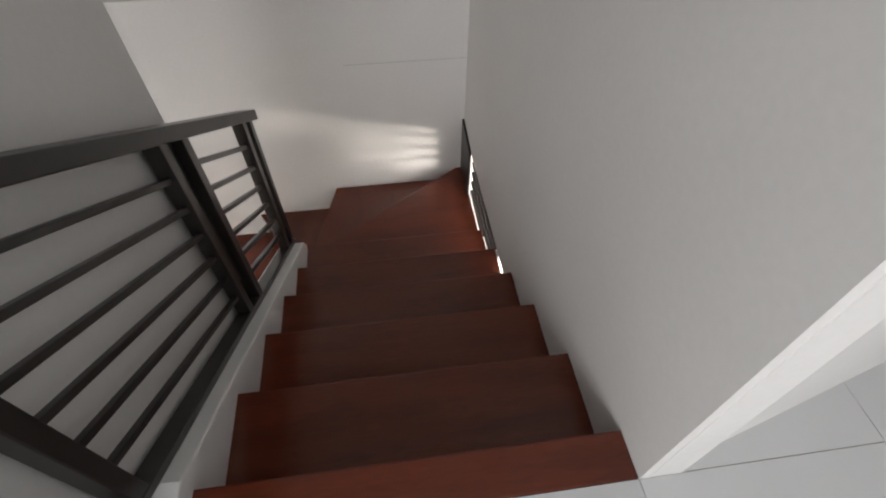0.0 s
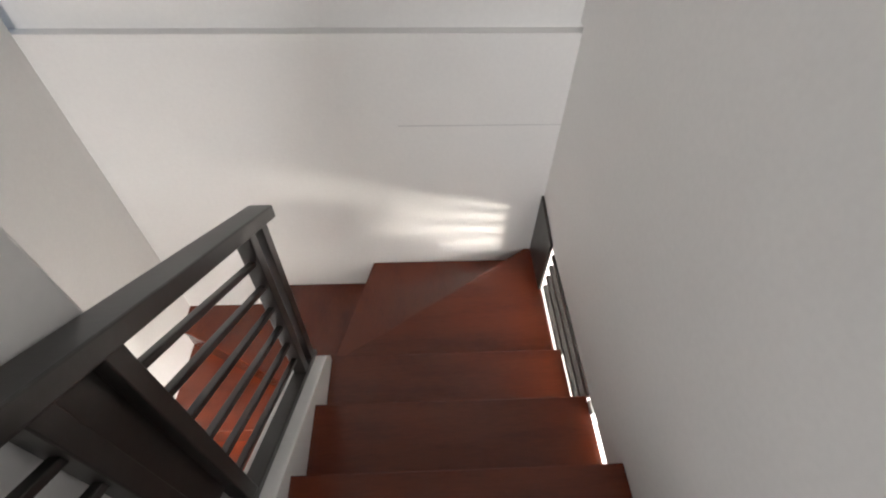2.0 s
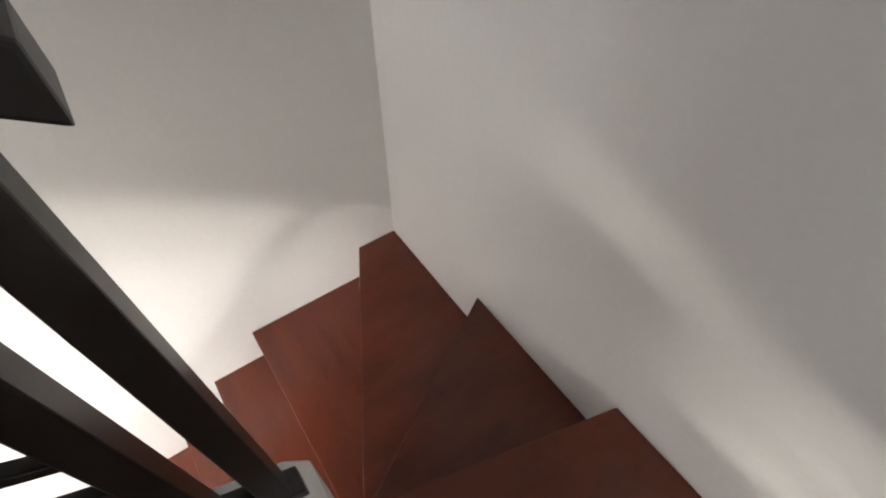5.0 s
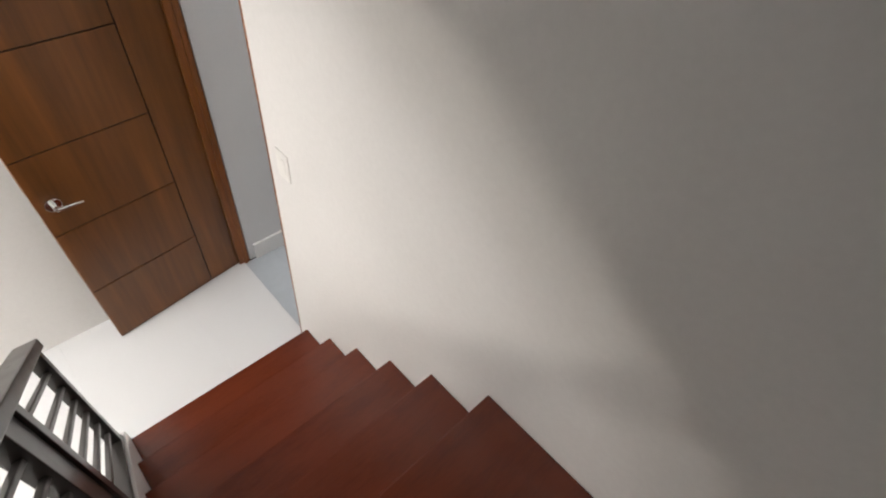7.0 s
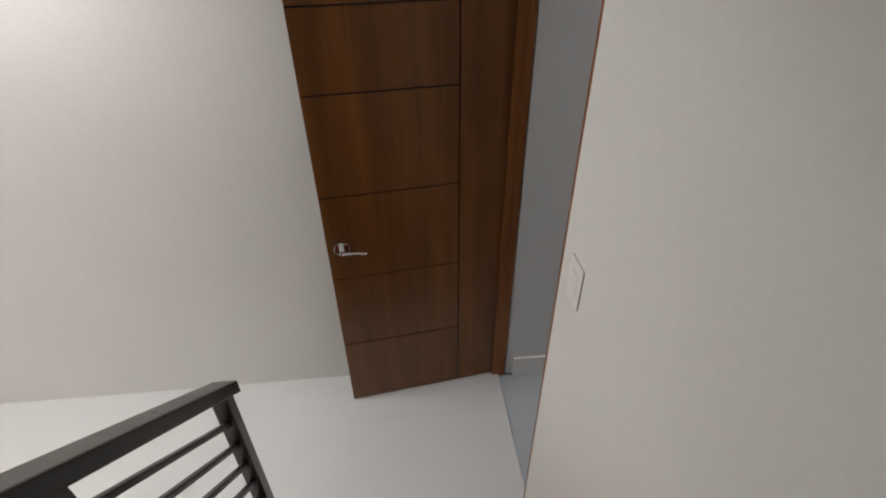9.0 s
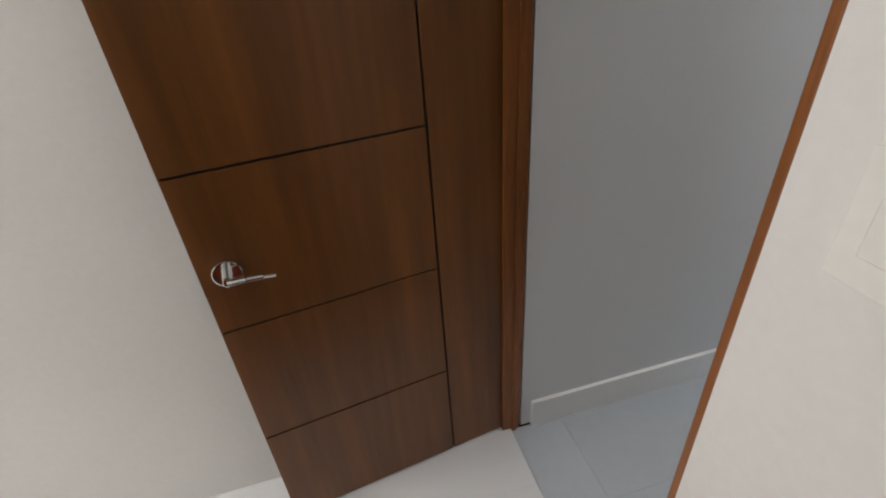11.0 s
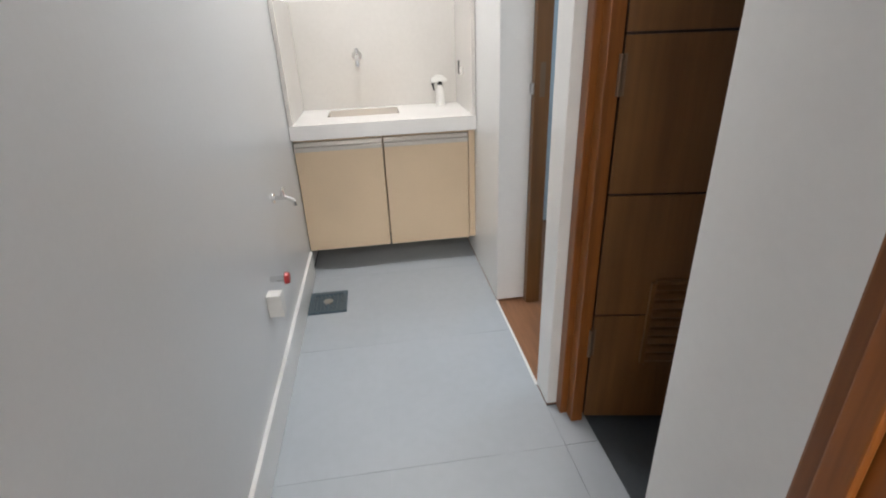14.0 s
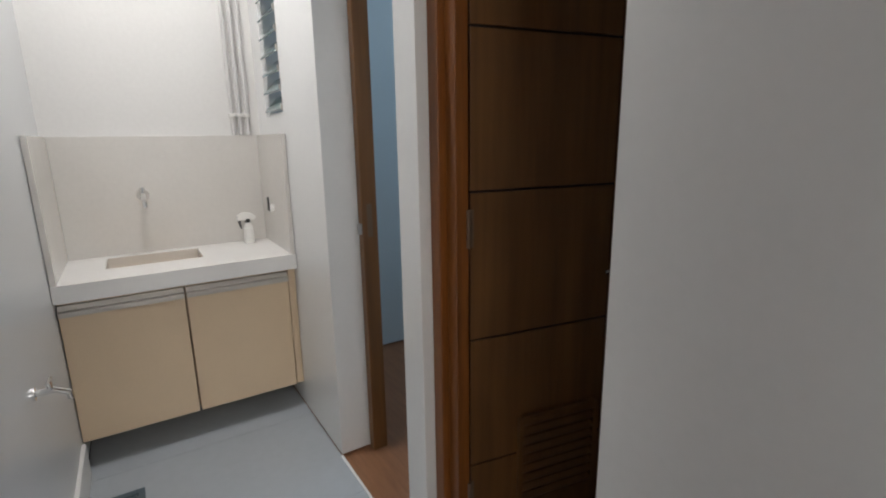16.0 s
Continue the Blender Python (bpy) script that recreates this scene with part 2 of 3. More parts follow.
floor_u = boxes("floor_upper", [(-1.08, 4.5, -3.5, -0.11, ZU - 0.2, ZU - 0.006), (-1.08, -0.2, -0.5, -0.1, ZU - 0.2, ZU - 0.006), (XR + 0.1, 4.5, -0.11, 0.85, ZU - 0.2, ZU - 0.006)], GROUTW, "white tiled upper floor", "floor")
floor_g = boxes("floor_laundry", [(XB, XG - 0.031, YL, YW, -0.12, -0.012), (-1.965, -1.40, YW, YW + 0.1, -0.12, -0.012)], GROUT, "blue grey tiled laundry floor", "floor")
boxes("floor_bathroom", [(-1.97, -1.08, YW + 0.1, 1.6, -0.12, -0.02)], DARKT, "dark slate bathroom floor", "floor")
boxes("floor_bedroom", [(XB, -2.06, YW + 0.001, 2.5, -0.12, -0.010)], WOODF, "orange wood bedroom floor", "floor")

# ---- staircase ----
stairs = thing("staircase", "U-shaped staircase with glossy red mahogany treads and winders", "staircase", kind="structure")


def step(pts, z, material, nose=None):
    bm = bmesh.new()
    prism(bm, pts, z - 0.034, z)
    part("tread", bm, material, stairs, bevel=0.006)
    if nose:
        (xa, ya), (xb, yb) = nose
        d = Vector((yb - ya, xa - xb)).normalized() * 0.02
        cx = sum(p[0] for p in pts) / len(pts) - xa
        cy = sum(p[1] for p in pts) / len(pts) - ya
        if d.x * cx + d.y * cy < 0:
            d = -d
        bm = bmesh.new()
        prism(bm, [(xa + d.x * 0.6, ya + d.y * 0.6), (xb + d.x * 0.6, yb + d.y * 0.6), (xb + d.x * 1.8, yb + d.y * 1.8), (xa + d.x * 1.8, ya + d.y * 1.8)], z - 0.21, z - 0.034)
        part("riser", bm, material, stairs)


X0, X1 = -0.004, XR + 0.002
step([(X0, -0.11), (X1, -0.11), (X1, 0.0), (X0, 0.0)], ZU, TREAD, ((X0, 0), (X1, 0)))
for k in range(1, 6):
    step([(X0, NOSE[k - 1] - 0.03), (X1, NOSE[k - 1] - 0.03), (X1, NOSE[k]), (X0, NOSE[k])], ZU - k * R1, TREAD, ((X0, NOSE[k]), (X1, NOSE[k])))
ZA = ZU - 6 * R1
FA, FB, GC = (0.125, YF), (-0.42, YF), (XG, 1.95)
ZW, FW = ZA + R1 / 2, (0.925, YF)
step([(PIV[0], NOSE[5] - 0.03), (X1, NOSE[5] - 0.03), (X1, YF), FW, PIV], ZW, TREAD, (PIV, FW))
step([PIV, (FW[0] + 0.03, YF), FA], ZA, TREADY, (PIV, FA))
step([PIV, (FA[0] + 0.035, YF), FB], ZA - R1, TREADY, (PIV, FB))
step([PIV, (FB[0] + 0.035, YF), (XG, YF), GC], ZA - 2 * R1, TREADY, (PIV, GC))
step([(-0.1, LOWN[0]), PIV, (XG, GC[1] + 0.035), (XG, LOWN[0])], 6 * R2, TREAD, ((-0.1, LOWN[0]), (XG, LOWN[0])))
for k in range(1, 6):
    step([(-0.1, LOWN[k - 1] + 0.03), (XG, LOWN[k - 1] + 0.03), (XG, LOWN[k]), (-0.1, LOWN[k])], (6 - k) * R2, TREAD, ((-0.1, LOWN[k]), (XG, LOWN[k])))


def nosing_u(y):
    return ZU - R1 / 0.2928 * y


def nosing_l(y):
    return R2 + (y - LOWN[5]) * R2 / 0.217


bm = bmesh.new()
prism(bm, [(-0.11, ZU - 0.235), (-0.11, nosing_u(-0.11) - 0.34), (1.44, nosing_u(1.44) - 0.34), (1.47, ZA - 0.31), (YF, ZA - 0.31), (YF, ZA - 0.225), (1.47, ZA - 0.225), (1.44, nosing_u(1.44) - 0.235)], 0.0, XR, "x")
part("soffit", bm, PAINT, stairs, "white plastered underside")
bm = bmesh.new()
prism(bm, [(-0.11, ZU + 0.075), (0.0, ZU + 0.065), (1.415, nosing_u(1.415) + 0.062), (1.45, nosing_u(1.45) + 0.02), (1.45, nosing_u(1.45) - 0.20), (0.0, ZU - 0.42), (-0.11, ZU - 0.42)], -0.118, 0.0, "x")
part("string_curb", bm, TRIM, stairs, "white painted kerb under the railing", bevel=0.006)
bm = bmesh.new()
prism(bm, [(0.335, 0.0), (0.335, nosing_l(0.36) + 0.05), (1.44, nosing_l(1.44) + 0.055), (1.44, 0.0)], -0.1, 0.0, "x")
part("string_curb", bm, TRIM, stairs, "white painted kerb under the lower railing", bevel=0.006)
bm = bmesh.new()
prism(bm, [(1.10, 2.03), (1.10, 1.70), (1.47, 1.50), (YF, 1.50), (YF, ZA - 0.036), (1.44, ZA - 0.036), (1.44, ZA + 0.142), (1.15, ZA + 0.142), (1.15, 2.03)], XR + 0.003, XR + 0.05, "x")
part("string_board", bm, TRIM, stairs)


# ---- railings ----
def railing(name, label, xa, zfun, hand, posts, y0, y1, nbars, over0, over1, webs):
    """Sloping steel railing: handrail, bottom rail, posts and bars that follow the flight."""
    r = thing(name, label, "railing", at=(0, 0, 0))
    xb = xa + 0.04
    bm = bmesh.new()
    slab(bm, y0 - over0, hand(y0 - over0) - 0.048, y1 + over1, hand(y1 + over1) - 0.048, xa - 0.012, xb + 0.014, 0.048)
    part("handrail", bm, METAL, r, bevel=0.004)
    bm = bmesh.new()
    slab(bm, y0, zfun(y0), y1, zfun(y1), xa - 0.004, xb + 0.004, 0.03)
    part("bottom_rail", bm, METAL, r, bevel=0.003)
    for a in posts:
        bm = bmesh.new()
        prism(bm, [(a - 0.02, zfun(a - 0.02) + 0.02), (a + 0.02, zfun(a + 0.02) + 0.02), (a + 0.02, hand(a + 0.02) - 0.04), (a - 0.02, hand(a - 0.02) - 0.04)], xa - 0.002, xb + 0.002, "x")
        part("post", bm, METAL, r, bevel=0.003)
    for a, b in zip(posts, posts[1:]):
        if a > 0 and b - a < 0.2 and webs:
            bm = bmesh.new()
            prism(bm, [(a, zfun(a) + 0.15), (b, zfun(b) + 0.15), (b, hand(b) - 0.05), (a, hand(a) - 0.05)], xa + 0.008, xa + 0.014, "x")
            part("web_plate", bm, METAL, r)
            webs -= 1
    spans = [(a, b) for a, b in zip(posts, posts[1:]) if b - a > 0.2]
    for a, b in spans:
        for i in range(nbars):
            f = (i + 1) / (nbars + 1)
            za = zfun(a) + 0.03 + (hand(a) - 0.045 - zfun(a) - 0.03) * f - 0.009
            zb = zfun(b) + 0.03 + (hand(b) - 0.045 - zfun(b) - 0.03) * f - 0.009
            bm = bmesh.new()
            slab(bm, a + 0.018, za, b - 0.018, zb, xa + 0.011, xb - 0.011, 0.02)
            part("bar", bm, METAL, r, bevel=0.003)
    return r


railing("stair_railing", "dark bronze steel railing with sloping bars on the upper flight", -0.086,
        lambda y: nosing_u(y) + 0.066, lambda y: 3.606 - 0.608 * y, [-0.16, -0.03, 0.68, 0.80, 1.305, 1.39], -0.2, 1.43, 6, 0.0, 0.028, 1)
railing("stair_railing", "dark bronze steel railing with sloping bars on the lower flight", -0.085,
        lambda y: nosing_l(y) + 0.054, lambda y: 0.989 + 0.857 * (y - 0.357), [0.40, 0.88, 1.0, 1.40], 0.365, 1.425, 6, 0.012, 0.0, 1)

side = thing("side_railing", "low dark steel railing and panel under the stair wall", "railing")
bm = bmesh.new()
prism(bm, [(1.845, ZW + 0.002), (YF - 0.002, ZW + 0.002), (YF - 0.002, 2.125), (1.845, 2.075)], XR - 0.014, XR - 0.001, "x")
part("panel", bm, METAL, side, "dark grey steel panel", 0.002)
for i, z in enumerate((1.775, 1.85, 1.925, 2.0)):
    bx("bar", (XR + 0.006, XR + 0.026, (1.47 if z < 1.84 else 1.175), 1.846, z - 0.011, z + 0.011), METAL, side, "", 0.003)
bx("top_bar", (XR + 0.004, XR + 0.028, 1.12, YF - 0.004, 2.042, 2.062), METAL, side, "", 0.003)


# ---- doors ----
def lever(parent, x, z, y, side_sign, way):
    """Round rose and curved lever; way: the direction along the leaf in which the lever points."""
    bm = bmesh.new()
    tube(bm, (x, y, z), (x, y + side_sign * 0.014, z), 0.031, 20)
    tube(bm, (x, y + side_sign * 0.01, z), (x, y + side_sign * 0.05, z), 0.011, 12)
    h = part("handle", bm, CHROME, parent, "chrome lever handle", 0.002)
    bm = bmesh.new()
    p = [(x, y + side_sign * 0.05, z), (x + way * 0.036, y + side_sign * 0.058, z + 0.003), (x + way * 0.068, y + side_sign * 0.056, z - 0.002), (x + way * 0.092, y + side_sign * 0.05, z - 0.010)]
    for a, b, r in zip(p, p[1:], (0.008, 0.007, 0.006)):
        tube(bm, a, b, r, 10, r - 0.001)
    part("lever", bm, CHROME, h)


def leaf(name, label, m, width, height, stile, grooves, material, knob, hinge_z, vent=None, flip=False):
    """Flush leaf from its hinge (x = 0) along +x, front at y = 0 facing +y; grooved panels beside a plain stile."""
    d = thing(name, label, "door", m=m, kind="structure")
    gr = 0.006
    a, b = (stile + gr / 2, width) if not flip else (0.0, width - stile - gr / 2)
    bx("core", (0, width, -0.038, -0.005, 0.008, height), GROOVE, d)
    c0, c1 = (0, stile - gr / 2) if not flip else (width - stile + gr / 2, width)
    bx("stile", (c0, c1, -0.006, 0.0, 0.008, height), material, d, "", 0.0012)
    zs = [0.008] + list(grooves) + [height]
    for z0, z1 in zip(zs, zs[1:]):
        bx("panel", (a, b, -0.006, 0.0, z0 + (gr / 2 if z0 > 0.01 else 0), z1 - (gr / 2 if z1 < height else 0)), material, d, "", 0.0012)
    bx("edge", (width - 0.001, width + 0.002, -0.038, 0.0, 0.008, height), material, d)
    lever(d, knob[0], knob[1], 0.0, 1, -1)
    bx("latch_plate", (width + 0.001, width + 0.004, -0.03, -0.008, knob[1] - 0.06, knob[1] + 0.06), STEEL, d, "steel latch plate")
    for z in hinge_z:
        bm = bmesh.new()
        tube(bm, (-0.006, 0.004, z - 0.045), (-0.006, 0.004, z + 0.045), 0.006)
        box(bm, -0.004, 0.008, 0.0, 0.0015, z - 0.045, z + 0.045)
        part("hinge", bm, BRONZE, d, "tarnished butt hinge")
    if vent:
        v0, v1, w0, w1 = vent
        for i in range(9):
            z = w0 + (w1 - w0) * i / 8
            bm = bmesh.new()
            prism(bm, [(0.001, z + 0.004), (0.012, z - 0.006), (0.014, z - 0.003), (0.003, z + 0.008)], v0, v1, "x")
            part("vent_slat", bm, material, d)
        bm = bmesh.new()
        box(bm, v0 - 0.012, v0, -0.001, 0.012, w0 - 0.015, w1 + 0.015)
        box(bm, v1, v1 + 0.012, -0.001, 0.012, w0 - 0.015, w1 + 0.015)
        box(bm, v0, v1, -0.001, 0.012, w0 - 0.022, w0 - 0.010)
        box(bm, v0, v1, -0.001, 0.012, w1 + 0.012, w1 + 0.022)
        part("vent_frame", bm, material, d)
    return d


# hall door, folded back against the end wall
ang = math.degrees(math.atan2(0.10, 0.725))
leaf("door_1", "brown wood veneer door with dark grooves standing open against the wall", pose(-0.99, -0.432, 0, 0, 0, ang), 0.735, 2.02, 0.20,
     (0.387, 0.767, 1.148, 1.526, 1.79), DOORW, (0.68, 0.925), (0.28, 1.02, 1.78))

frame1 = thing("door_frame", "orange brown varnished timber frame of the laundry doorway", "door frame", kind="structure")
bx("jamb", (XG - 0.066, XG - 0.002, YL - 0.020, YL + 0.002, -0.01, 2.03), FRAME, frame1, "", 0.003)
bx("stop", (XG - 0.05, XG - 0.035, YL + 0.002, YL + 0.009, -0.01, 2.0), FRAME, frame1, "", 0.002)
bx("jamb", (XG - 0.078, XG + 0.001, 0.275, 0.289, -0.01, 2.03), FRAME, frame1, "", 0.003)
bx("stop", (XG - 0.055, XG - 0.03, 0.264, 0.273, -0.01, 2.0), FRAME, frame1, "", 0.002)
bx("head", (XG - 0.078, XG + 0.001, YL + 0.002, 0.272, 2.0, 2.032), FRAME, frame1, "", 0.003)
bx("strike_plate", (XG - 0.026, XG - 0.016, 0.270, 0.2722, 0.93, 1.05), STEEL, frame1, "dull steel strike plate")

# bathroom door, open inward
dang = math.degrees(math.atan2(0.22, 0.04))
leaf("door_2", "dark brown wood veneer door with louvred vent standing half open", pose(-1.886, 0.512, 0, 0, 0, dang) @ Matrix.Diagonal((1, -1, 1, 1)), 0.56, 2.02, 0.145,
     (0.37, 0.72, 1.085, 1.44, 1.8), DOORD, (0.45, 0.875), (0.28, 1.0, 1.78), vent=(0.15, 0.38, 0.23, 0.46), flip=True)
frame2 = thing("door_frame", "orange brown varnished timber frame of the bathroom doorway", "door frame", kind="structure")
bx("jamb", (-1.965, -1.925, YW + 0.03, YW + 0.115, -0.01, 2.05), FRAME, frame2, "", 0.003)
bx("stop", (-1.925, -1.885, YW + 0.05, YW + 0.085, -0.01, 2.05), FRAME, frame2, "", 0.003)
bx("jamb", (-1.45, -1.42, YW + 0.07, YW + 0.115, -0.01, 2.05), FRAME, frame2, "", 0.003)
bx("head", (-1.925, -1.45, YW + 0.07, YW + 0.115, 2.05, 2.08), FRAME, frame2, "", 0.003)
frame3 = thing("door_frame", "dark brown timber frame of the bedroom doorway", "door frame", kind="structure")
bx("jamb", (-2.628, -2.59, YW + 0.121, YW + 0.18, -0.01, 2.05), DOORD, frame3, "", 0.003)
bx("strike_plate", (-2.591, -2.5885, YW + 0.14, YW + 0.16, 0.86, 0.98), BRONZE, frame3, "tarnished strike plate")
bx("latch_bolt", (-2.615, -2.595, YW + 0.110, YW + 0.122, 0.87, 0.91), STEEL, frame3, "steel latch", 0.003)

# ---- laundry ----
cab_x = -3.08
base = structure(bx("baseboard", (-3.06, XG - 0.106, YL, YL + 0.014, -0.01, 0.118), TRIM, None, "", 0.003), "white painted baseboard along the laundry wall", "baseboard")
structure(bx("baseboard", (-1.42, XG - 0.07, YW - 0.012, YW, -0.01, 0.07), TRIM, None, "", 0.003), "white painted baseboard beside the laundry doorway", "baseboard")
structure(bx("door_sill", (-2.625, -2.065, YW - 0.006, YW + 0.003, -0.012, -0.004), TRIM), "thin white floor edge at the bedroom doorway", "sill")

for i, (ya, yb) in enumerate(((YL + 0.002, -0.016), (-0.012, YW - 0.034))):
    c = thing("cabinet", "wall-hung cream laminate cabinet under the sink", "cabinet", group="sink cabinets")
    bx("body", (XB, cab_x - 0.02, ya, yb, 0.115, 0.665), CREAM, c, "", 0.002)
    d = bx("door", (cab_x - 0.02, cab_x, ya + 0.002, yb - 0.002, 0.112, 0.607), CREAM, c, "", 0.002)
    bm = bmesh.new()
    prism(bm, [(cab_x - 0.02, 0.608), (cab_x + 0.012, 0.608), (cab_x + 0.012, 0.626), (cab_x + 0.000, 0.631), (cab_x + 0.000, 0.648), (cab_x - 0.02, 0.648)], ya + 0.002, yb - 0.002, "y")
    part("handle", bm, ALU, d, "satin aluminium profile handle", 0.001)
structure(bx("filler_panel", (XB, cab_x - 0.004, YW - 0.032, YW - 0.002, 0.115, 0.665), CREAM), "cream laminate filler beside the cabinets", "panel")

SX0, SX1, SY0, SY1 = -3.44, -3.225, -0.265, 0.083
ct = thing("countertop", "white polished quartz countertop with a built-in sink basin", "countertop")
bm = bmesh.new()
for d in ((XB, SX0, YL + 0.002, YW - 0.002), (SX1, cab_x + 0.04, YL + 0.002, YW - 0.002), (SX0, SX1, YL + 0.002, SY0), (SX0, SX1, SY1, YW - 0.002)):
    box(bm, *d, 0.667, 0.731)
part("slab", bm, QUARTZ, ct)
bm = bmesh.new()
for d in ((SX0 - 0.01, SX0 + 0.002, SY0, SY1), (SX1 - 0.002, SX1 + 0.01, SY0, SY1), (SX0, SX1, SY0 - 0.01, SY0 + 0.002), (SX0, SX1, SY1 - 0.002, SY1 + 0.01)):
    box(bm, *d, 0.53, 0.729)
box(bm, SX0, SX1, SY0, SY1, 0.52, 0.53)
part("basin", bm, SPLASH, ct, "cream polished sink basin")
bs = thing("backsplash", "cream polished stone backsplash round the sink", "backsplash")
bx("back_slab", (XB, XB + 0.018, YL + 0.02, YW - 0.02, 0.731, 1.235), SPLASH, bs, "", 0.002)
bx("side_slab", (XB, cab_x + 0.03, YL + 0.002, YL + 0.02, 0.731, 1.235), SPLASH, bs, "", 0.002)
bx("side_slab", (XB, cab_x + 0.03, YW - 0.02, YW - 0.002, 0.731, 1.235), SPLASH, bs, "", 0.002)


def tap(label, m, handle_mat=None, cross=True):
    """Wall tap that sticks out along +y from the wall."""
    t = thing("tap", label, "tap", m=m)
    bm = bmesh.new()
    tube(bm, (0, 0, 0), (0, 0.008, 0), 0.024, 18)
    tube(bm, (0, 0.0, 0), (0, 0.06, 0), 0.011, 12)
    tube(bm, (0, 0.055, 0.004), (0, 0.105, -0.022), 0.010, 12)
    tube(bm, (0, 0.10, -0.018), (0, 0.104, -0.045), 0.010, 12)
    part("body", bm, CHROME, t)
    bm = bmesh.new()
    tube(bm, (0, 0.05, 0.0), (0, 0.05, 0.036), 0.009, 12)
    if cross:
        tube(bm, (-0.03, 0.05, 0.038), (0.03, 0.05, 0.038), 0.006, 10)
    part("handle", bm, handle_mat or CHROME, t)
    return t


tap("chrome wall tap above the laundry baseboard", pose(-2.50, YL, 0.585) @ Matrix.Scale(0.72, 4))
tap("chrome wall tap over the sink", pose(XB + 0.018, -0.10, 0.985, 0, 0, -90) @ Matrix.Scale(1.0, 4), cross=False)
v = thing("stop_valve", "small chrome stop valve with a red handle on the laundry wall", "valve", at=(-2.26, YL, 0.39))
bm = bmesh.new()
tube(bm, (0, 0, 0), (0, 0.045, 0), 0.010, 12)
part("body", bm, CHROME, v)
bm = bmesh.new()
tube(bm, (0, 0.045, 0), (0, 0.06, 0), 0.022, 8, 0.018)
part("handle", bm, RED, v, "red valve wheel", 0.003)
s = thing("socket_box", "white plastic socket box on the laundry wall", "socket", at=(-2.18, YL, 0.345))
bx("box", (-0.022, 0.022, 0, 0.042, -0.038, 0.038), PLASTIC, s, "", 0.005)
bx("cover", (-0.024, 0.024, 0.042, 0.046, -0.04, 0.04), PLASTIC, s, "", 0.002)

dr = thing("floor_drain", "square dark blue-grey floor drain grate", "drain", at=(-2.755, -0.322, -0.01))
bm = bmesh.new()
for d in ((-0.087, 0.087, -0.083, -0.062), (-0.087, 0.087, 0.062, 0.083), (-0.087, -0.062, -0.062, 0.062), (0.062, 0.087, -0.062, 0.062)):
    box(bm, *d, 0.0, 0.014)
part("frame", bm, DRAIN, dr, "", 0.001)
bx("well", (-0.062, 0.062, -0.062, 0.062, 0.0, 0.005), DRAIN, dr)
for i in range(7):
    bx("slat", (-0.058, 0.058, -0.054 + i * 0.018 - 0.004, -0.054 + i * 0.018 + 0.004, 0.005, 0.013), DRAIN, dr)
bm = bmesh.new()
tube(bm, (0, 0, 0.005), (0, 0, 0.015), 0.022, 16)
part("knob", bm, STEEL, dr, "worn steel lifting knob", 0.002)

for y in (0.300, 0.333, 0.366):
    p = thing("water_pipe", "thin painted water pipe running up the back wall", "pipe", at=(XB, y, 1.235), group="pipes above the sink")
    bm = bmesh.new()
    tube(bm, (0.022, 0, 0), (0.022, 0, 1.36), 0.009, 12)
    part("tube", bm, PIPE, p)
    for z in (0.09, 0.68):
        bx("clip", (0.0, 0.034, -0.013, 0.013, z - 0.008, z + 0.008), PLASTIC, p, "white pipe clip", 0.002)

win = thing("window_1", "narrow high louvre window with tilted glass blades", "window", kind="structure")
for d in ((-3.34, -3.06, 1.31, 1.325), (-3.34, -3.06, 1.855, 1.87)):
    bx("window_frame", (d[0], d[1], YW + 0.014, YW + 0.036, d[2], d[3]), TRIM, win)
for d in ((-3.34, -3.325), (-3.075, -3.06)):
    bx("window_frame", (d[0], d[1], YW + 0.014, YW + 0.036, 1.325, 1.855), TRIM, win)
for i in range(7):
    bm = bmesh.new()
    z = 1.36 + i * 0.075
    prism(bm, [(YW - 0.008, z - 0.026), (YW - 0.003, z - 0.030), (YW + 0.055, z + 0.034), (YW + 0.050, z + 0.038)], -3.325, -3.075, "x")
    part("louvre", bm, CLEAR, win, "greenish glass blade")
    bx("clip", (-3.08, -3.068, YW - 0.004, YW + 0.02, z - 0.03, z - 0.005), ALU, win)

so = thing("wall_socket", "small dark wall socket on the stone side splash", "socket", at=(-3.37, YW - 0.02, 0.915))
bx("plate", (-0.012, 0.012, -0.006, 0, -0.032, 0.032), BLACK, so, "", 0.002)
bt = thing("soap_hook", "small white round hook on the side splash", "hook", at=(-3.28, YW - 0.02, 0.905))
bm = bmesh.new()
tube(bm, (0, 0, 0), (0, -0.012, 0), 0.018, 16)
part("button", bm, PLASTIC, bt, "", 0.003)

sp = thing("spray_bottle", "clear spray bottle with a white and black trigger on the counter", "bottle", m=pose(-3.40, 0.305, 0.731) @ Matrix.Scale(0.88, 4))
bm = bmesh.new()
tube(bm, (0, 0, 0), (0, 0, 0.085), 0.027, 18, 0.025)
tube(bm, (0, 0, 0.085), (0, 0, 0.115), 0.025, 18, 0.011)
part("body", bm, PLASTIC, sp, "translucent whitish bottle", 0.002)
bm = bmesh.new()
tube(bm, (0, 0, 0.115), (0, 0, 0.135), 0.014, 14)
prism(bm, [(-0.05, 0.13), (-0.048, 0.118), (-0.038, 0.085), (-0.031, 0.085), (-0.036, 0.12), (-0.03, 0.13)], -0.006, 0.006, "x")
part("trigger", bm, BLACK, sp, "black trigger and collar")
bm = bmesh.new()
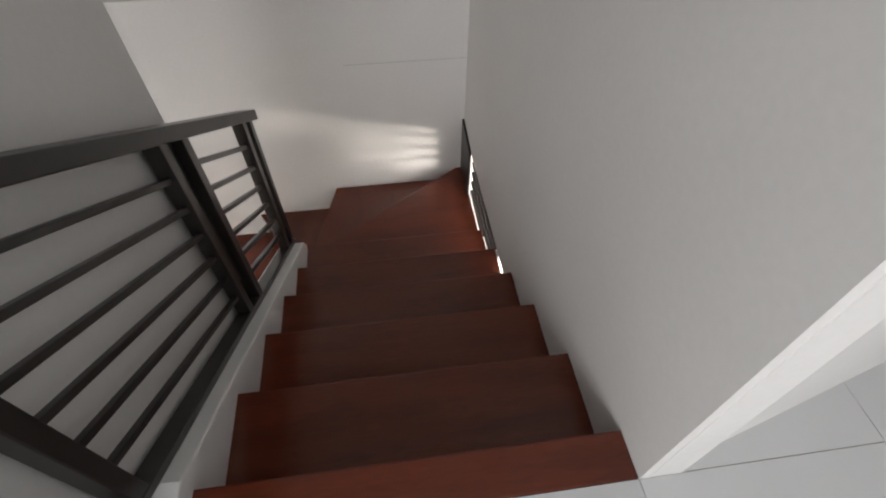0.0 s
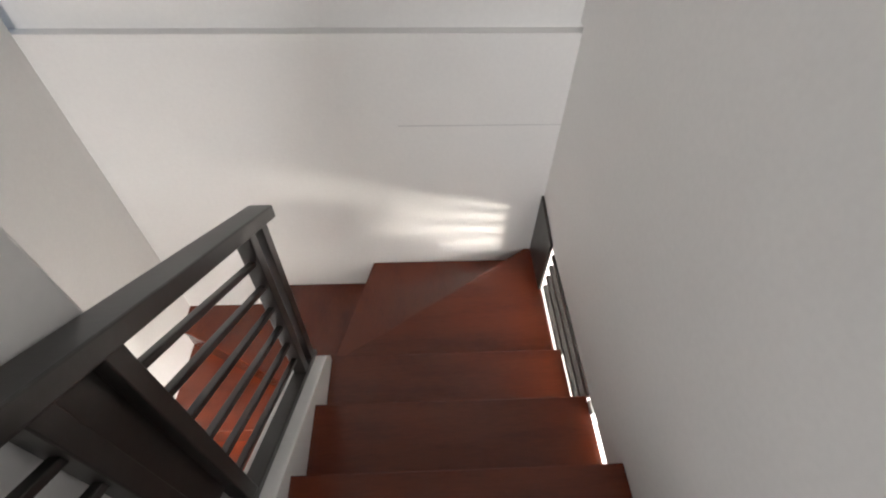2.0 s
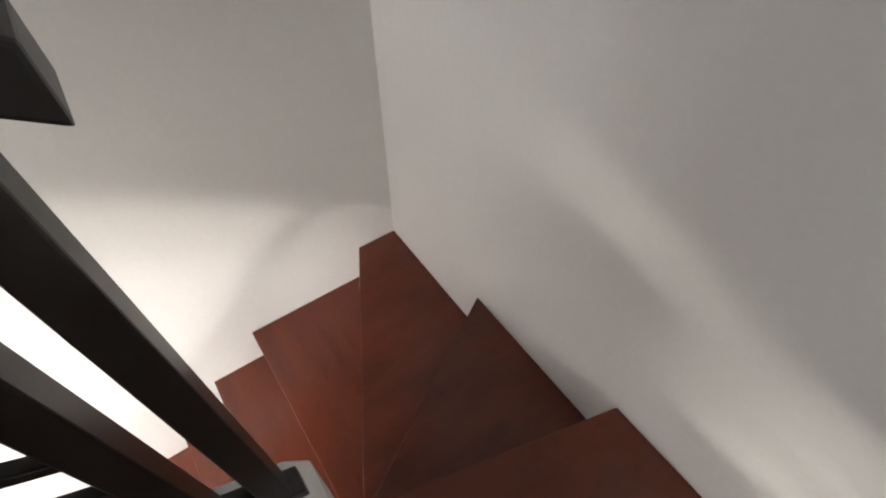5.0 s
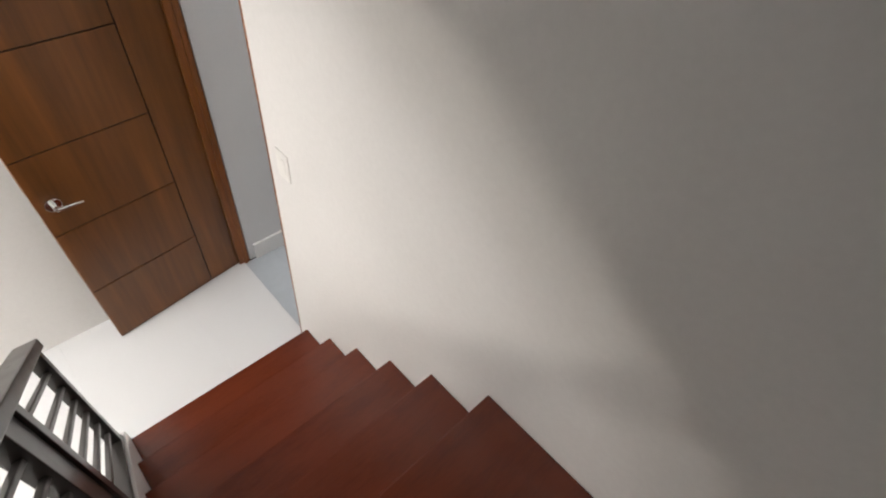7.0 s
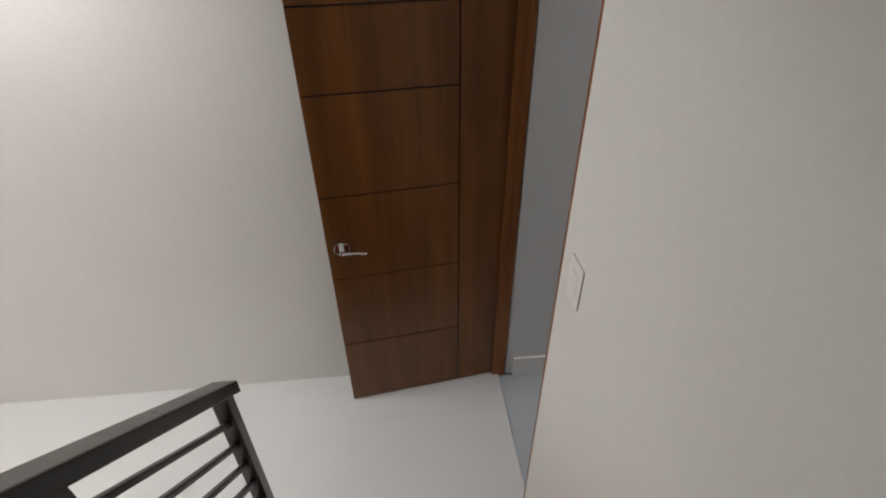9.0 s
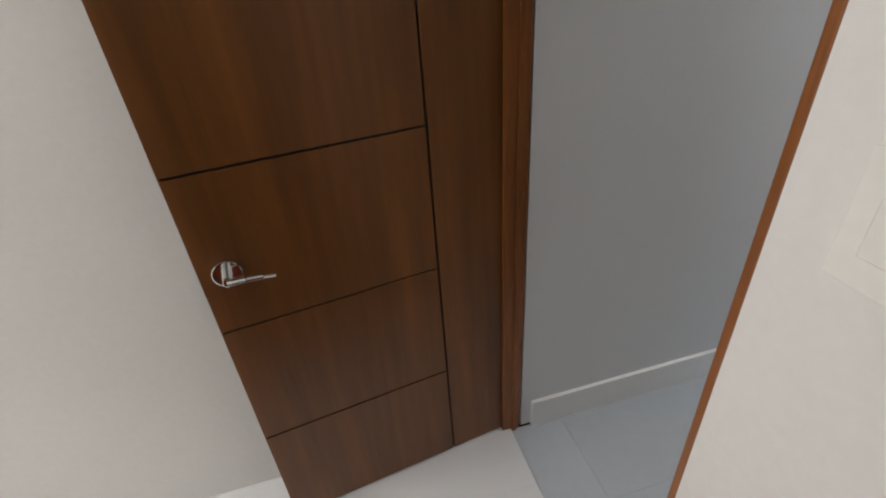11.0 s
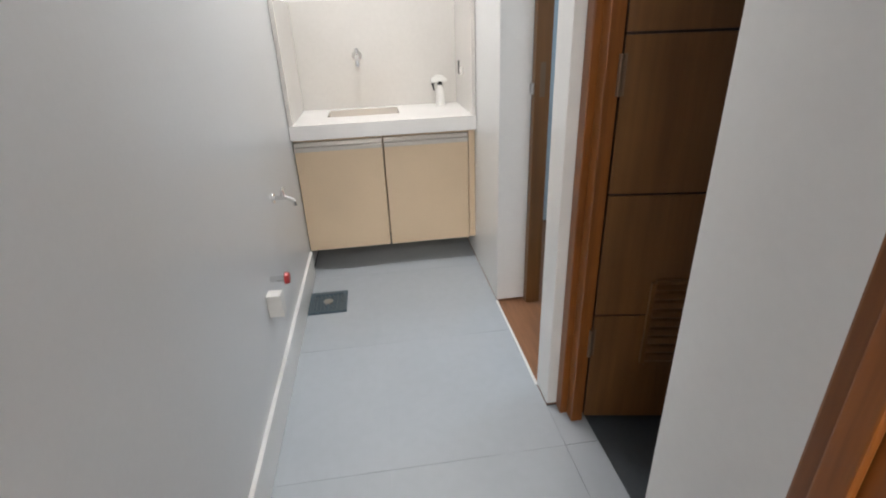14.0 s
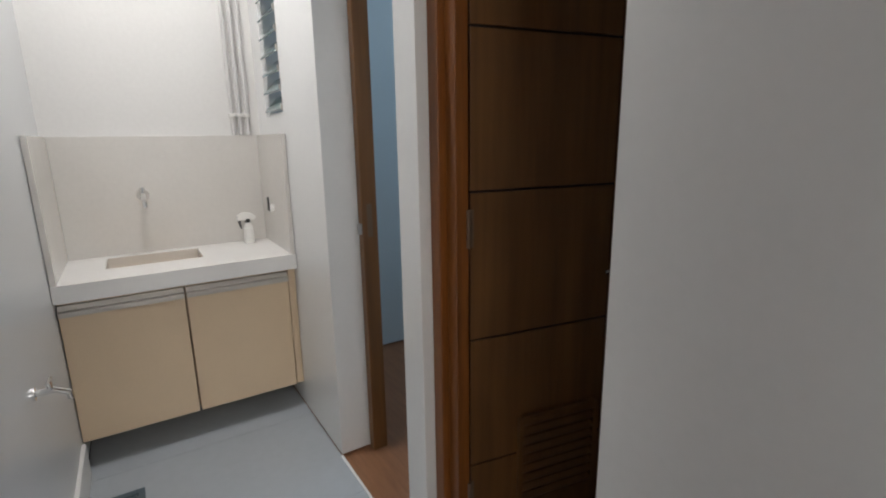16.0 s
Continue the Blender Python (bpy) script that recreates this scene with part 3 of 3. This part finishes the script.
prism(bm, [(-0.052, 0.128), (0.03, 0.128), (0.045, 0.142), (0.02, 0.165), (-0.02, 0.172), (-0.052, 0.156)], -0.011, 0.011, "x")
part("spray_head", bm, PLASTIC, sp, "white spray head", 0.003)

# ---- lamps that light the spaces; the hall and living room ones are added ----
for name, at, label in (("ceiling_lamp", (-2.75, 0.0, 2.6), "square white ceiling lamp lit over the laundry"), ("ceiling_lamp", (1.28, -0.30, 2.46), "unseen square white ceiling lamp added in the lower hall"),
                        ("ceiling_lamp", (1.9, 0.25, 2.46), "unseen square white ceiling lamp added in the living room")):
    lamp = thing(name, label, "lamp", at=at, group="ceiling lamps")
    bx("housing", (-0.17, 0.17, -0.14, 0.14, -0.03, 0.0), TRIM, lamp, "", 0.004)
    bx("diffuser", (-0.15, 0.15, -0.12, 0.12, -0.036, -0.03), GLOW, lamp, "glowing diffuser")

# Unseen window, assumed as the opening for the striped light.
w2 = thing("window_2", "small unseen living room window assumed in the end wall", "window", kind="structure")
for d in ((2.1, 2.6, 1.55, 1.58), (2.1, 2.6, 2.07, 2.1)):
    bx("window_frame", (d[0], d[1], YE - 0.07, YE - 0.03, d[2], d[3]), TRIM, w2)
for d in ((2.1, 2.13), (2.57, 2.6)):
    bx("window_frame", (d[0], d[1], YE - 0.07, YE - 0.03, 1.58, 2.07), TRIM, w2)

# light switch outline on the left stair wall
sw = thing("wall_switch", "white wall switch plate on the stair wall", "switch", at=(XG, 0.392, 1.28))
bx("plate", (0.0, 0.005, -0.04, 0.04, -0.06, 0.06), PLASTIC, sw, "", 0.002)
bx("rocker", (0.005, 0.0062, -0.018, 0.018, -0.03, 0.03), PLASTIC, sw, "", 0.001)


# ---- floor tiles ----
def tiles(parent, x0, x1, y0, y1, ox, oy, size, z, material, gap):
    xs = [ox + i * size for i in range(-20, 21)]
    ys = [oy + i * size for i in range(-20, 21)]
    for xa in xs:
        for ya in ys:
            a, b, c, d = max(xa + gap, x0), min(xa + size - gap, x1), max(ya + gap, y0), min(ya + size - gap, y1)
            if b - a > 0.01 and d - c > 0.01:
                bx("tile", (a, b, c, d, z - 0.008, z), material, parent, "", 0.0)


tiles(floor_g, -1.964, -1.401, YW + 0.001, YW + 0.1, -1.80, YW, 0.6, -0.008, TILEG, 0.0007)
tiles(floor_g, XB, XG - 0.032, YL + 0.001, YW, -1.80, -0.085, 0.6, -0.008, TILEG, 0.0005)
tiles(floor_l, XG - 0.03, 4.4, YE, YF, -0.6, -0.2, 0.6, 0.0, TILEW, 0.0002)
tiles(floor_u, XR + 0.1, 4.4, -0.11, 0.8, 0.97, -0.71, 0.6, ZU, TILEW, 0.001)
tiles(floor_u, -1.08, 4.4, -3.5, -0.11, 0.97, -0.71, 0.6, ZU, TILEW, 0.001)
